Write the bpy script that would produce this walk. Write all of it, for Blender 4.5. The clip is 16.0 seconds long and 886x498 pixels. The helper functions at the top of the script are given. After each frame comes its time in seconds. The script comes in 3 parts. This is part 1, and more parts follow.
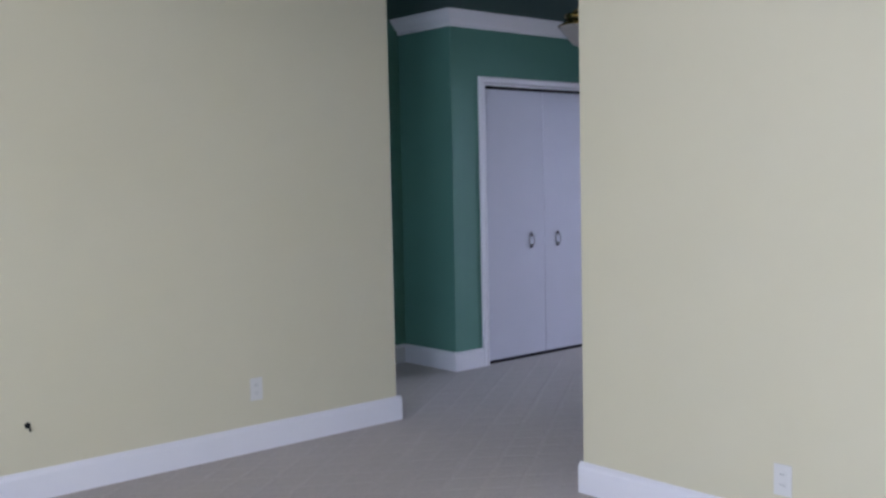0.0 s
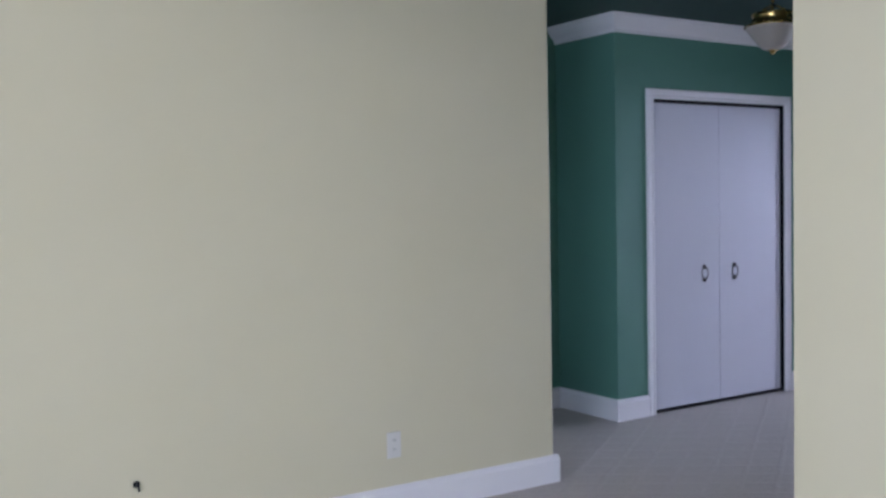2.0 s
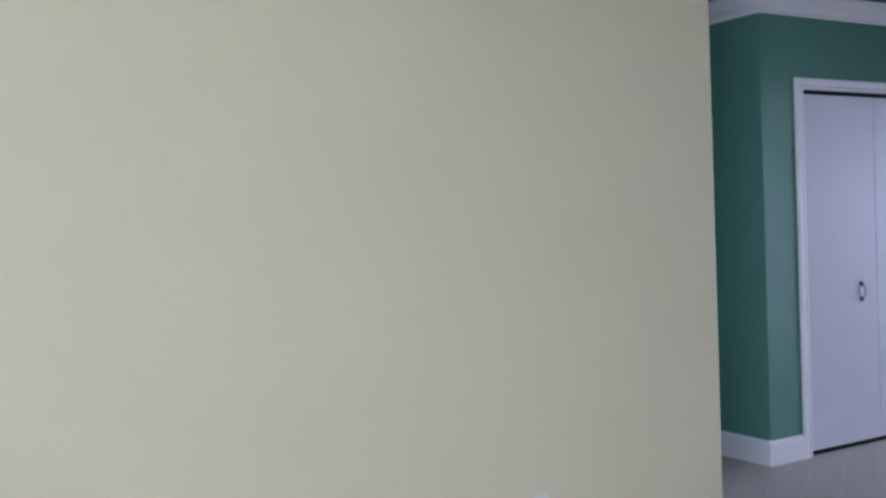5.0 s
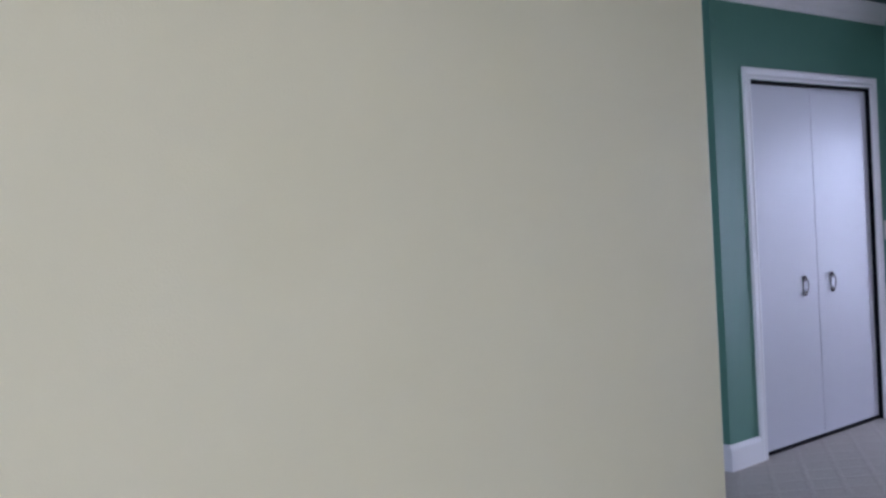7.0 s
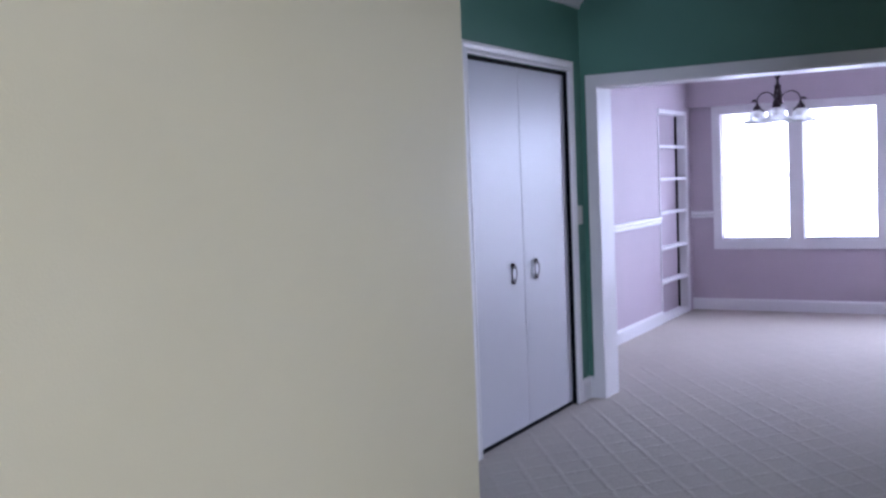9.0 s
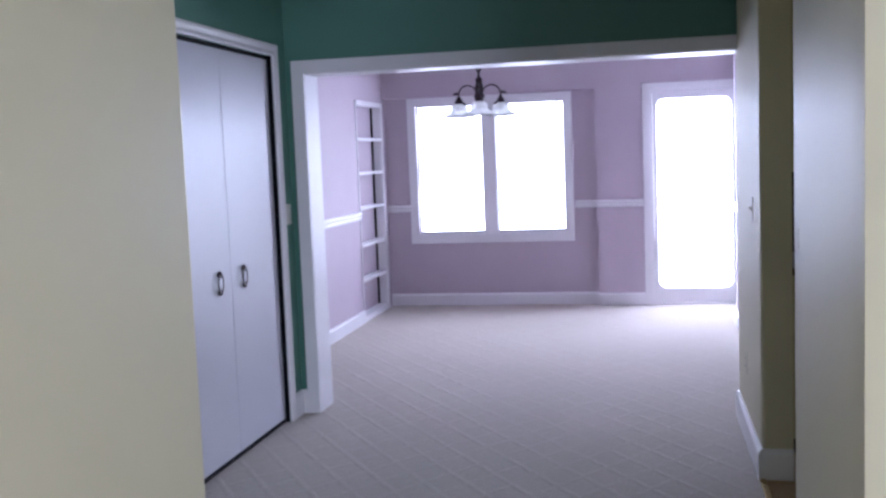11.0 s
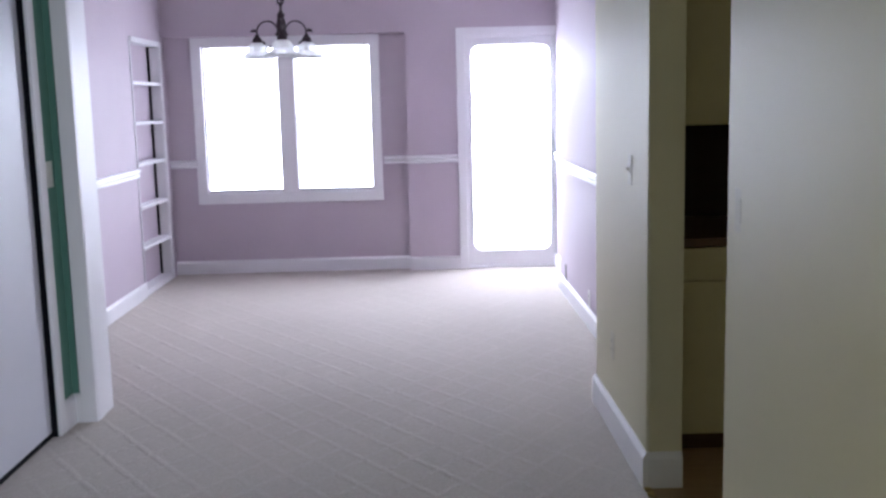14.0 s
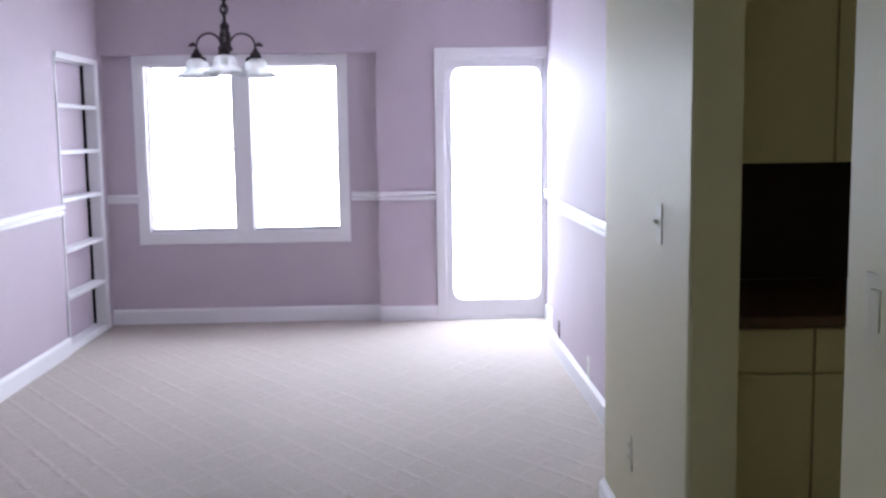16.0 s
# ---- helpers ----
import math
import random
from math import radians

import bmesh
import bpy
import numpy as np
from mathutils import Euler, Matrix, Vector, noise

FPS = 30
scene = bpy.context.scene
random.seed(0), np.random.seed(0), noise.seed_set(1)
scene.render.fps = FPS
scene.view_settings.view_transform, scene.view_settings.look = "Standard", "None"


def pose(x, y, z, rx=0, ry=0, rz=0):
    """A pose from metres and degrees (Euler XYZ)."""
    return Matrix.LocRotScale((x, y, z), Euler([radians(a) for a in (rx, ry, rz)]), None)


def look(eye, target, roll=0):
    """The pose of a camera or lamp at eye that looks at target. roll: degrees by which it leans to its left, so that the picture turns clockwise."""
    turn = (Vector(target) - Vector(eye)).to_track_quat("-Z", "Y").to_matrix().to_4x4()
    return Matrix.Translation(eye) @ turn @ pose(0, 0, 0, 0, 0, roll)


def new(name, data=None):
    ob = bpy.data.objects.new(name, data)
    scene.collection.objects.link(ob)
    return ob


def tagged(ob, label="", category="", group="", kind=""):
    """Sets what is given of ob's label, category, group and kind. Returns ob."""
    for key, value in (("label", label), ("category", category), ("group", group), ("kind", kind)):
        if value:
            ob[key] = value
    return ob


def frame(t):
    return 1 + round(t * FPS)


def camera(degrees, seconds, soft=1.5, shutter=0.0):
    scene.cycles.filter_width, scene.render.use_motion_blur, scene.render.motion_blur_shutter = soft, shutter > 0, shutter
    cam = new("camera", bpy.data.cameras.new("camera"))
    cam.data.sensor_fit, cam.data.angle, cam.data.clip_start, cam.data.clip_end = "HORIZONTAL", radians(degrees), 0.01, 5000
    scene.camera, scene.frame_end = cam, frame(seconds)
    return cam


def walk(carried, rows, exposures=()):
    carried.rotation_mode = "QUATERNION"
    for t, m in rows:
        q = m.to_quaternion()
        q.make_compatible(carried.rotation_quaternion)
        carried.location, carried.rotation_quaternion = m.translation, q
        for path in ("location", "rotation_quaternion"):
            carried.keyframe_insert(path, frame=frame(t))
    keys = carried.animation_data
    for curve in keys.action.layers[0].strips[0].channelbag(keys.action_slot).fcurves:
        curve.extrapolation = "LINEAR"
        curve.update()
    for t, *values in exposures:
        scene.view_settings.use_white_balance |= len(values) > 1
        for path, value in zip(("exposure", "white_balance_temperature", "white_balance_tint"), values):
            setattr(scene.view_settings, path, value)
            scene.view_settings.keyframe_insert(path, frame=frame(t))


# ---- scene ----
cam = camera(47.8, 16.0, soft=2.7)
PATH = [
    (0, (5.256, -5.012, 1.38), (3.752, -3.702, 1.237), -1.2),
    (0.5, (5.119, -4.907, 1.378), (3.554, -3.669, 1.253), -1.1),
    (1, (5.001, -4.772, 1.392), (3.359, -3.636, 1.28), -1.2),
    (1.5, (4.842, -4.7, 1.4), (3.173, -3.603, 1.298), -1.2),
    (2, (4.642, -4.624, 1.396), (2.965, -3.539, 1.303), -1.1),
    (2.5, (4.442, -4.565, 1.416), (2.758, -3.49, 1.324), -1.4),
    (3, (4.23, -4.529, 1.408), (2.538, -3.465, 1.323), -1.4),
    (3.5, (4.017, -4.564, 1.368), (2.322, -3.504, 1.302), -1.5),
    (4, (3.902, -4.549, 1.379), (2.189, -3.518, 1.317), -1.7),
    (4.5, (3.846, -4.496, 1.367), (2.112, -3.502, 1.314), -2.0),
    (7, (3.06, -4.673, 1.382), (1.513, -3.406, 1.323), -3.3),
    (7.5, (2.884, -4.664, 1.415), (1.426, -3.297, 1.338), -3.8),
    (8, (2.671, -4.613, 1.429), (1.346, -3.118, 1.338), -4.5),
    (8.5, (2.488, -4.484, 1.434), (1.308, -2.874, 1.311), -3.7),
    (9, (2.369, -4.392, 1.422), (1.368, -2.666, 1.281), -2.4),
    (9.5, (2.253, -4.276, 1.416), (1.42, -2.463, 1.274), -2.5),
    (10, (2.136, -4.13, 1.434), (1.47, -2.25, 1.282), -2.3),
    (12.5, (1.844, -3.674, 1.462), (1.688, -1.695, 1.224), -2.4),
    (13, (1.774, -3.483, 1.452), (1.68, -1.504, 1.182), -2.1),
    (13.5, (1.699, -3.282, 1.437), (1.672, -1.302, 1.153), -1.7),
    (14, (1.656, -3.063, 1.44), (1.692, -1.085, 1.147), -1.4),
    (14.5, (1.651, -2.869, 1.453), (1.742, -0.892, 1.162), -1.2),
    (15, (1.681, -2.634, 1.488), (1.792, -0.658, 1.2), -1.3),
    (15.5, (1.723, -2.336, 1.469), (1.824, -0.357, 1.201), -1.1),
    (16, (1.739, -2.027, 1.429), (1.81, -0.042, 1.195), -0.8),
]
EXPOSURES = [(0.0, -0.18, 5580, 19), (1.0, -0.04, 5580, 19), (3.0, -0.02, 5580, 18), (4.5, 0.07, 5560, 18), (7.5, -0.03, 5560, 21), (10.0, 0.0, 5640, 21), (12.5, 0.04, 5900, 16), (14.0, 0.11, 6200, 13), (16.0, 0.14, 6250, 11)]
WINDOW_W, DOOR_W, SKY_W, SOUTH_W, EAST_W = 49, 76, 62, 322, 6
HALL_W, KITCHEN_W = 7, 1.9
OUT_B1, OUT_B1Z, OUT_B2, OUT_B2Z = 3.375, 0.26, -0.750, 0.357
walk(cam, [(t, look(eye, target, roll)) for t, eye, target, roll in PATH], EXPOSURES)

# ---- world and lights ----
world = bpy.data.worlds.new("sky")
scene.world = world
world.use_nodes = True
wn = world.node_tree
sky = wn.nodes.new("ShaderNodeTexSky")
sky.sky_type, sky.sun_disc = "NISHITA", False
sky.sun_elevation, sky.sun_rotation = radians(48), radians(200)
wn.links.new(sky.outputs[0], wn.nodes["Background"].inputs[0])
wn.nodes["Background"].inputs[1].default_value = 0.12

sun = new("sun", bpy.data.lights.new("sun", "SUN"))
sun.data.energy, sun.data.angle, sun.data.color = 1.2, radians(12), (1.0, 0.96, 0.9)
sun.matrix_world = look((0, -10, 11), (0, 0, 0))


def opening_light(name, place, target, width, height, power, colour):
    """Daylight lamp at a window or glass door; some of these openings are unseen and added."""
    lamp = bpy.data.lights.new(name, "AREA")
    lamp.shape, lamp.size, lamp.size_y = "RECTANGLE", width, height
    lamp.energy, lamp.color = power, colour
    new(name, lamp).matrix_world = look(place, target)


COOL = (0.78, 0.84, 1.0)
opening_light("window_daylight", (0.53, 5.80, 1.32), (0.53, 0, 0.6), 1.6, 1.4, WINDOW_W, COOL)
opening_light("door_daylight", (2.42, 5.80, 1.02), (2.42, 0.8, 0.0), 0.98, 2.1, DOOR_W, COOL)
opening_light("door_sky_light", (2.42, 5.66, 1.72), (2.42, 4.55, 0.0), 0.80, 0.34, SKY_W, (0.74, 0.82, 1.0))
# Daylight from the south-east; the window itself is unseen, its place assumed.
opening_light("unseen_south_daylight", (5.9, -8.05, 1.52), (5.9, 0, 1.52), 2.9, 1.55, SOUTH_W, (0.83, 0.885, 1.0))
# Weak added fill from the east; the window there is unseen.
opening_light("east_fill_light", (7.78, -3.3, 1.45), (0, -3.3, 1.35), 2.0, 1.3, EAST_W, (0.85, 0.92, 1.0))
# Added fill for the hall; its window is unseen and assumed.
opening_light("hall_fill_light", (-0.05, -2.97, 1.4), (-0.05, 0, 1.2), 0.85, 1.25, HALL_W, (0.72, 0.83, 1.0))
# Added fill that brightens the cabinets; no kitchen window is seen.
opening_light("kitchen_fill_light", (4.9, -0.7, 1.52), (0, -0.7, 1.2), 1.0, 1.0, KITCHEN_W, (1.0, 0.96, 0.80))

# ---- materials ----


def material(name, colour, rough=0.6, metal=0.0, vary=0.06, grain=0.0, grain_size=250.0, patch=1.3, relief=0.002, gloss=0.5, upright=1.0, uneven=0.06, second=None):
    """Paint, plaster, plastic or metal: large soft patches, fine grain, fine relief."""
    m = bpy.data.materials.new(name)
    m.use_nodes = True
    n, l = m.node_tree.nodes, m.node_tree.links
    b = n["Principled BSDF"]
    b.inputs["Roughness"].default_value = rough
    b.inputs["Metallic"].default_value = metal
    b.inputs["Specular IOR Level"].default_value = gloss
    tc = n.new("ShaderNodeTexCoord")
    big, small = n.new("ShaderNodeTexNoise"), n.new("ShaderNodeTexNoise")
    big.inputs["Scale"].default_value, big.inputs["Detail"].default_value = patch, 4
    small.inputs["Scale"].default_value, small.inputs["Detail"].default_value = grain_size, 3
    stretch = n.new("ShaderNodeMapping")
    stretch.inputs["Scale"].default_value = (1, 1, upright)
    l.new(tc.outputs["Object"], stretch.inputs["Vector"])
    for t in (big, small):
        l.new(stretch.outputs["Vector"], t.inputs["Vector"])
    mix = n.new("ShaderNodeMix")
    mix.data_type = "RGBA"
    mix.inputs["A"].default_value = (*[c * (1 - vary) for c in colour], 1)
    mix.inputs["B"].default_value = (*[min(1, c * (1 + vary)) for c in (second or colour)], 1)
    l.new(big.outputs["Fac"], mix.inputs["Factor"])
    out = mix.outputs["Result"]
    if grain:
        second = n.new("ShaderNodeMix")
        second.data_type, second.blend_type = "RGBA", "OVERLAY"
        second.inputs["Factor"].default_value = grain
        l.new(out, second.inputs["A"])
        l.new(small.outputs["Fac"], second.inputs["B"])
        out = second.outputs["Result"]
    l.new(out, b.inputs["Base Color"])
    rr = n.new("ShaderNodeMapRange")
    rr.inputs["To Min"].default_value, rr.inputs["To Max"].default_value = max(0.02, rough - uneven), min(1, rough + uneven)
    l.new(big.outputs["Fac"], rr.inputs["Value"])
    l.new(rr.outputs["Result"], b.inputs["Roughness"])
    if relief:
        bump = n.new("ShaderNodeBump")
        bump.inputs["Distance"].default_value, bump.inputs["Strength"].default_value = relief, 0.35
        l.new(small.outputs["Fac"], bump.inputs["Height"])
        l.new(bump.outputs["Normal"], b.inputs["Normal"])
    return m


def carpet_material():
    """Beige sculpted pile: low tufts, crossed by raised ridges that make long diamonds."""
    m = bpy.data.materials.new("carpet")
    m.use_nodes = True
    n, l = m.node_tree.nodes, m.node_tree.links
    b = n["Principled BSDF"]
    b.inputs["Roughness"].default_value = 0.95
    b.inputs["Specular IOR Level"].default_value = 0.15
    b.inputs["Sheen Weight"].default_value = 0.25
    b.inputs["Sheen Roughness"].default_value = 0.6
    tc = n.new("ShaderNodeTexCoord")
    wob = n.new("ShaderNodeTexNoise")
    wob.inputs["Scale"].default_value = 9
    l.new(tc.outputs["Object"], wob.inputs["Vector"])
    sep = n.new("ShaderNodeSeparateXYZ")
    l.new(tc.outputs["Object"], sep.inputs[0])

    def math_node(op, a, bb=None):
        k = n.new("ShaderNodeMath")
        k.operation = op
        for i, v in enumerate((a, bb)):
            if v is None:
                continue
            if isinstance(v, (int, float)):
                k.inputs[i].default_value = v
            else:
                l.new(v, k.inputs[i])
        return k.outputs[0]

    shift = math_node("MULTIPLY", math_node("SUBTRACT", wob.outputs["Fac"], 0.5), 0.10)
    u = math_node("DIVIDE", sep.outputs["X"], 0.200)
    v = math_node("DIVIDE", sep.outputs["Y"], 0.277)
    ridge = None
    for op, phase in (("ADD", 0.5), ("SUBTRACT", 0.68)):
        s = math_node("ADD", math_node("ADD", math_node(op, u, v), phase), shift)
        d = math_node("ABSOLUTE", math_node("SUBTRACT", math_node("FRACT", s), 0.5))
        near = n.new("ShaderNodeMapRange")
        near.interpolation_type = "SMOOTHSTEP"
        near.inputs["From Min"].default_value, near.inputs["From Max"].default_value = 0.13, 0.02
        l.new(d, near.inputs["Value"])
        ridge = near.outputs["Result"] if ridge is None else math_node("MAXIMUM", ridge, near.outputs["Result"])
    tuft = n.new("ShaderNodeTexVoronoi")
    tuft.inputs["Scale"].default_value = 130
    l.new(tc.outputs["Object"], tuft.inputs["Vector"])
    wear = n.new("ShaderNodeTexNoise")
    wear.inputs["Scale"].default_value, wear.inputs["Detail"].default_value = 1.1, 5
    l.new(tc.outputs["Object"], wear.inputs["Vector"])
    base = n.new("ShaderNodeMix")
    base.data_type = "RGBA"
    base.inputs["A"].default_value, base.inputs["B"].default_value = (0.410, 0.351, 0.295, 1), (0.496, 0.435, 0.372, 1)
    l.new(wear.outputs["Fac"], base.inputs["Factor"])
    # Ridges get a paler colour, for the light that their tops catch.
    ridge_light = n.new("ShaderNodeMix")
    ridge_light.data_type = "RGBA"
    l.new(base.outputs["Result"], ridge_light.inputs["A"])
    ridge_light.inputs["B"].default_value = (0.62, 0.56, 0.52, 1)
    worn = n.new("ShaderNodeTexNoise")
    worn.inputs["Scale"].default_value, worn.inputs["Detail"].default_value = 3.2, 4
    l.new(tc.outputs["Object"], worn.inputs["Vector"])
    fade = n.new("ShaderNodeMapRange")
    fade.inputs["From Min"].default_value, fade.inputs["From Max"].default_value = 0.32, 0.62
    fade.inputs["To Min"].default_value, fade.inputs["To Max"].default_value = 0.3, 1.0
    l.new(worn.outputs["Fac"], fade.inputs["Value"])
    bead = n.new("ShaderNodeTexNoise")
    bead.inputs["Scale"].default_value, bead.inputs["Detail"].default_value = 38, 2
    l.new(tc.outputs["Object"], bead.inputs["Vector"])
    lump = n.new("ShaderNodeMapRange")
    lump.inputs["From Min"].default_value, lump.inputs["From Max"].default_value = 0.36, 0.60
    lump.inputs["To Min"].default_value, lump.inputs["To Max"].default_value = 0.45, 1.0
    l.new(bead.outputs["Fac"], lump.inputs["Value"])
    ridge = math_node("MULTIPLY", math_node("MULTIPLY", ridge, fade.outputs["Result"]), lump.outputs["Result"])
    l.new(math_node("MULTIPLY", ridge, 0.17), ridge_light.inputs["Factor"])
    # Colour darkens towards tuft edges, as shade between the tufts.
    tuft_shade = n.new("ShaderNodeMix")
    tuft_shade.data_type, tuft_shade.blend_type = "RGBA", "MULTIPLY"
    tuft_shade.inputs["Factor"].default_value = 0.35
    l.new(ridge_light.outputs["Result"], tuft_shade.inputs["A"])
    ramp = n.new("ShaderNodeMapRange")
    ramp.inputs["From Max"].default_value, ramp.inputs["To Min"].default_value, ramp.inputs["To Max"].default_value = 0.7, 1.0, 0.45
    l.new(tuft.outputs["Distance"], ramp.inputs["Value"])
    l.new(ramp.outputs["Result"], tuft_shade.inputs["B"])
    l.new(tuft_shade.outputs["Result"], b.inputs["Base Color"])
    height = math_node("ADD", math_node("MULTIPLY", ridge, 1.0), math_node("MULTIPLY", ramp.outputs["Result"], 0.5))
    bump = n.new("ShaderNodeBump")
    bump.inputs["Distance"].default_value, bump.inputs["Strength"].default_value = 0.008, 0.43
    l.new(height, bump.inputs["Height"])
    l.new(bump.outputs["Normal"], b.inputs["Normal"])
    return m


def wood_material(name, dark, light, along="Y", scale=9.0, rough=0.45):
    m = bpy.data.materials.new(name)
    m.use_nodes = True
    n, l = m.node_tree.nodes, m.node_tree.links
    b = n["Principled BSDF"]
    b.inputs["Roughness"].default_value = rough
    tc, mp = n.new("ShaderNodeTexCoord"), n.new("ShaderNodeMapping")
    mp.inputs["Scale"].default_value = (scale, scale * 0.07, scale) if along == "Y" else (scale * 0.07, scale, scale)
    g = n.new("ShaderNodeTexNoise")
    g.inputs["Scale"].default_value, g.inputs["Detail"].default_value, g.inputs["Distortion"].default_value = 4, 6, 0.8
    mix = n.new("ShaderNodeMix")
    mix.data_type = "RGBA"
    mix.inputs["A"].default_value, mix.inputs["B"].default_value = (*dark, 1), (*light, 1)
    l.new(tc.outputs["Object"], mp.inputs["Vector"])
    l.new(mp.outputs["Vector"], g.inputs["Vector"])
    l.new(g.outputs["Fac"], mix.inputs["Factor"])
    l.new(mix.outputs["Result"], b.inputs["Base Color"])
    return m


def glass_material(name, rough=0.0, tint=(1, 1, 1), through_mix=0.0):
    m = bpy.data.materials.new(name)
    m.use_nodes = True
    b = m.node_tree.nodes["Principled BSDF"]
    b.inputs["Base Color"].default_value = (*tint, 1)
    b.inputs["Roughness"].default_value = rough
    b.inputs["Transmission Weight"].default_value = 1.0 - through_mix
    b.inputs["IOR"].default_value = 1.45
    return m


CREAM = material("cream_wall_paint", (0.632, 0.590, 0.408), 0.50, vary=0.020, grain_size=140, patch=2.2, relief=0.0014, gloss=0.18, second=(0.626, 0.588, 0.426))
GREEN = material("teal_green_wall_paint", (0.103, 0.236, 0.184), 0.5, vary=0.06, grain_size=140, relief=0.0012, gloss=0.4)
PURPLE = material("lavender_wall_paint", (0.495, 0.420, 0.488), 0.66, vary=0.055, grain_size=140, patch=2.4, relief=0.0014, gloss=0.22, uneven=0.10, second=(0.525, 0.455, 0.500))
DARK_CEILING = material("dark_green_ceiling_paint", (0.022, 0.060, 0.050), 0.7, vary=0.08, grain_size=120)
WHITE_CEILING = material("white_ceiling_paint", (0.72, 0.71, 0.70), 0.85, vary=0.03, grain_size=90, relief=0.003)
TRIM = material("white_trim_paint", (0.76, 0.75, 0.765), 0.40, vary=0.03, grain_size=60, relief=0.0006, gloss=0.35)
DOORWHITE = material("white_slab_door_paint", (0.57, 0.57, 0.62), 0.34, vary=0.015, grain_size=40, patch=4.0, relief=0.0004, gloss=0.22, upright=0.14, uneven=0.09)
PLATE = material("white_plastic_plate", (0.66, 0.65, 0.61), 0.35, vary=0.02, relief=0)
CREAM_PLATE = material("ivory_plastic_plate", (0.60, 0.57, 0.435), 0.5, vary=0.02, relief=0)
SLOT = material("dark_slot", (0.015, 0.015, 0.016), 0.9, relief=0, gloss=0.1)
# Near-black colour that stands in for the shade inside the closet.
CLOSET_SHADE = material("closet_shade_black", (0.010, 0.010, 0.013), 0.95, relief=0, gloss=0.0)
BRONZE = material("dark_bronze_metal", (0.045, 0.030, 0.035), 0.45, 0.7, vary=0.3, patch=18, relief=0.001)
BRASS = material("aged_brass", (0.44, 0.32, 0.11), 0.27, 1.0, vary=0.08, patch=12, relief=0)
PULL = material("aged_pewter_pull", (0.24, 0.23, 0.23), 0.30, 0.9, vary=0.2, patch=40, relief=0)
# Dark grey that imitates the shadow line below the panes.
PANE_SHADE = material("pane_shade_grey", (0.12, 0.115, 0.12), 0.6, 0.0, vary=0.15, patch=30, relief=0)
CABINET = material("cream_cabinet_paint", (0.52, 0.47, 0.27), 0.45, vary=0.03, grain_size=120, relief=0.0008)
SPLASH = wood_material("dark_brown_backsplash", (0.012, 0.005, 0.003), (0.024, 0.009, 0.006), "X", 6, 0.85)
COUNTER = wood_material("brown_countertop", (0.07, 0.035, 0.018), (0.12, 0.06, 0.03), "X", 12, 0.35)
VINYL = wood_material("tan_kitchen_floor", (0.30, 0.19, 0.085), (0.46, 0.31, 0.15), "X", 7, 0.4)
CARPET = carpet_material()
PANE = glass_material("window_glass")
FROST = glass_material("frosted_glass", 0.45, (0.80, 0.75, 0.68), 0.30)
BELL = glass_material("frosted_bell_glass", 0.30, (0.97, 0.97, 0.97), 0.26)
GRASS = material("lawn", (0.06, 0.10, 0.03), 0.95, vary=0.4, grain=0.5, grain_size=40, patch=0.3, relief=0.02)
PATIO = material("pale_concrete", (0.55, 0.55, 0.54), 0.85, vary=0.1, grain=0.3, grain_size=60)
# Emissive surface, added so that the panes show blown-out daylight.
DAYLIGHT_GLOW = bpy.data.materials.new("daylight_glow")
DAYLIGHT_GLOW.use_nodes = True
DAYLIGHT_GLOW.node_tree.nodes["Principled BSDF"].inputs["Emission Color"].default_value = (0.86, 0.91, 1.0, 1)
DAYLIGHT_GLOW.node_tree.nodes["Principled BSDF"].inputs["Emission Strength"].default_value = 4.0

# ---- building helpers ----


def box(bm, x0, x1, y0, y1, z0, z1, bevel=0.0):
    made = bmesh.ops.create_cube(bm, size=1, matrix=Matrix.Translation(((x0 + x1) / 2, (y0 + y1) / 2, (z0 + z1) / 2))
                                 @ Matrix.Diagonal((x1 - x0, y1 - y0, z1 - z0, 1)))
    if bevel:
        edges = {e for v in made["verts"] for e in v.link_edges}
        bmesh.ops.bevel(bm, geom=list(edges), offset=bevel, segments=2, affect="EDGES", profile=0.6)


def boxes(*dims, bevel=0.0):
    bm = bmesh.new()
    for d in dims:
        box(bm, *d, bevel=bevel)
    return bm


def solid(*dims):
    """One closed body out of boxes that touch: only the outer faces are made."""
    cuts = [sorted({round(d[2 * k + e], 5) for d in dims for e in (0, 1)}) for k in range(3)]
    filled = set()
    for d in dims:
        span = [range(cuts[k].index(round(d[2 * k], 5)), cuts[k].index(round(d[2 * k + 1], 5))) for k in range(3)]
        filled.update((a, b, c) for a in span[0] for b in span[1] for c in span[2])
    bm = bmesh.new()
    made = {}

    def corner(*n):
        if n not in made:
            made[n] = bm.verts.new([cuts[k][n[k]] for k in range(3)])
        return made[n]

    for cell in sorted(filled):
        for axis in range(3):
            u, v = (axis + 1) % 3, (axis + 2) % 3
            for side in (0, 1):
                beside = list(cell)
                beside[axis] += 2 * side - 1
                if tuple(beside) in filled:
                    continue
                ring = []
                for du, dv in ((0, 0), (1, 0), (1, 1), (0, 1)):
                    n = list(cell)
                    n[axis] += side
                    n[u] += du
                    n[v] += dv
                    ring.append(corner(*n))
                bm.faces.new(ring)
    return bm


def mesh_of(name, bm, mat, smooth=False):
    bmesh.ops.recalc_face_normals(bm, faces=bm.faces)
    me = bpy.data.meshes.new(name)
    bm.to_mesh(me)
    bm.free()
    me.materials.append(mat)
    if smooth:
        me.shade_smooth()
    return me


def part(name, bm, mat, parent, label="", smooth=False):
    ob = new(name, mesh_of(name, bm, mat, smooth))
    ob.parent = parent
    return tagged(ob, label)


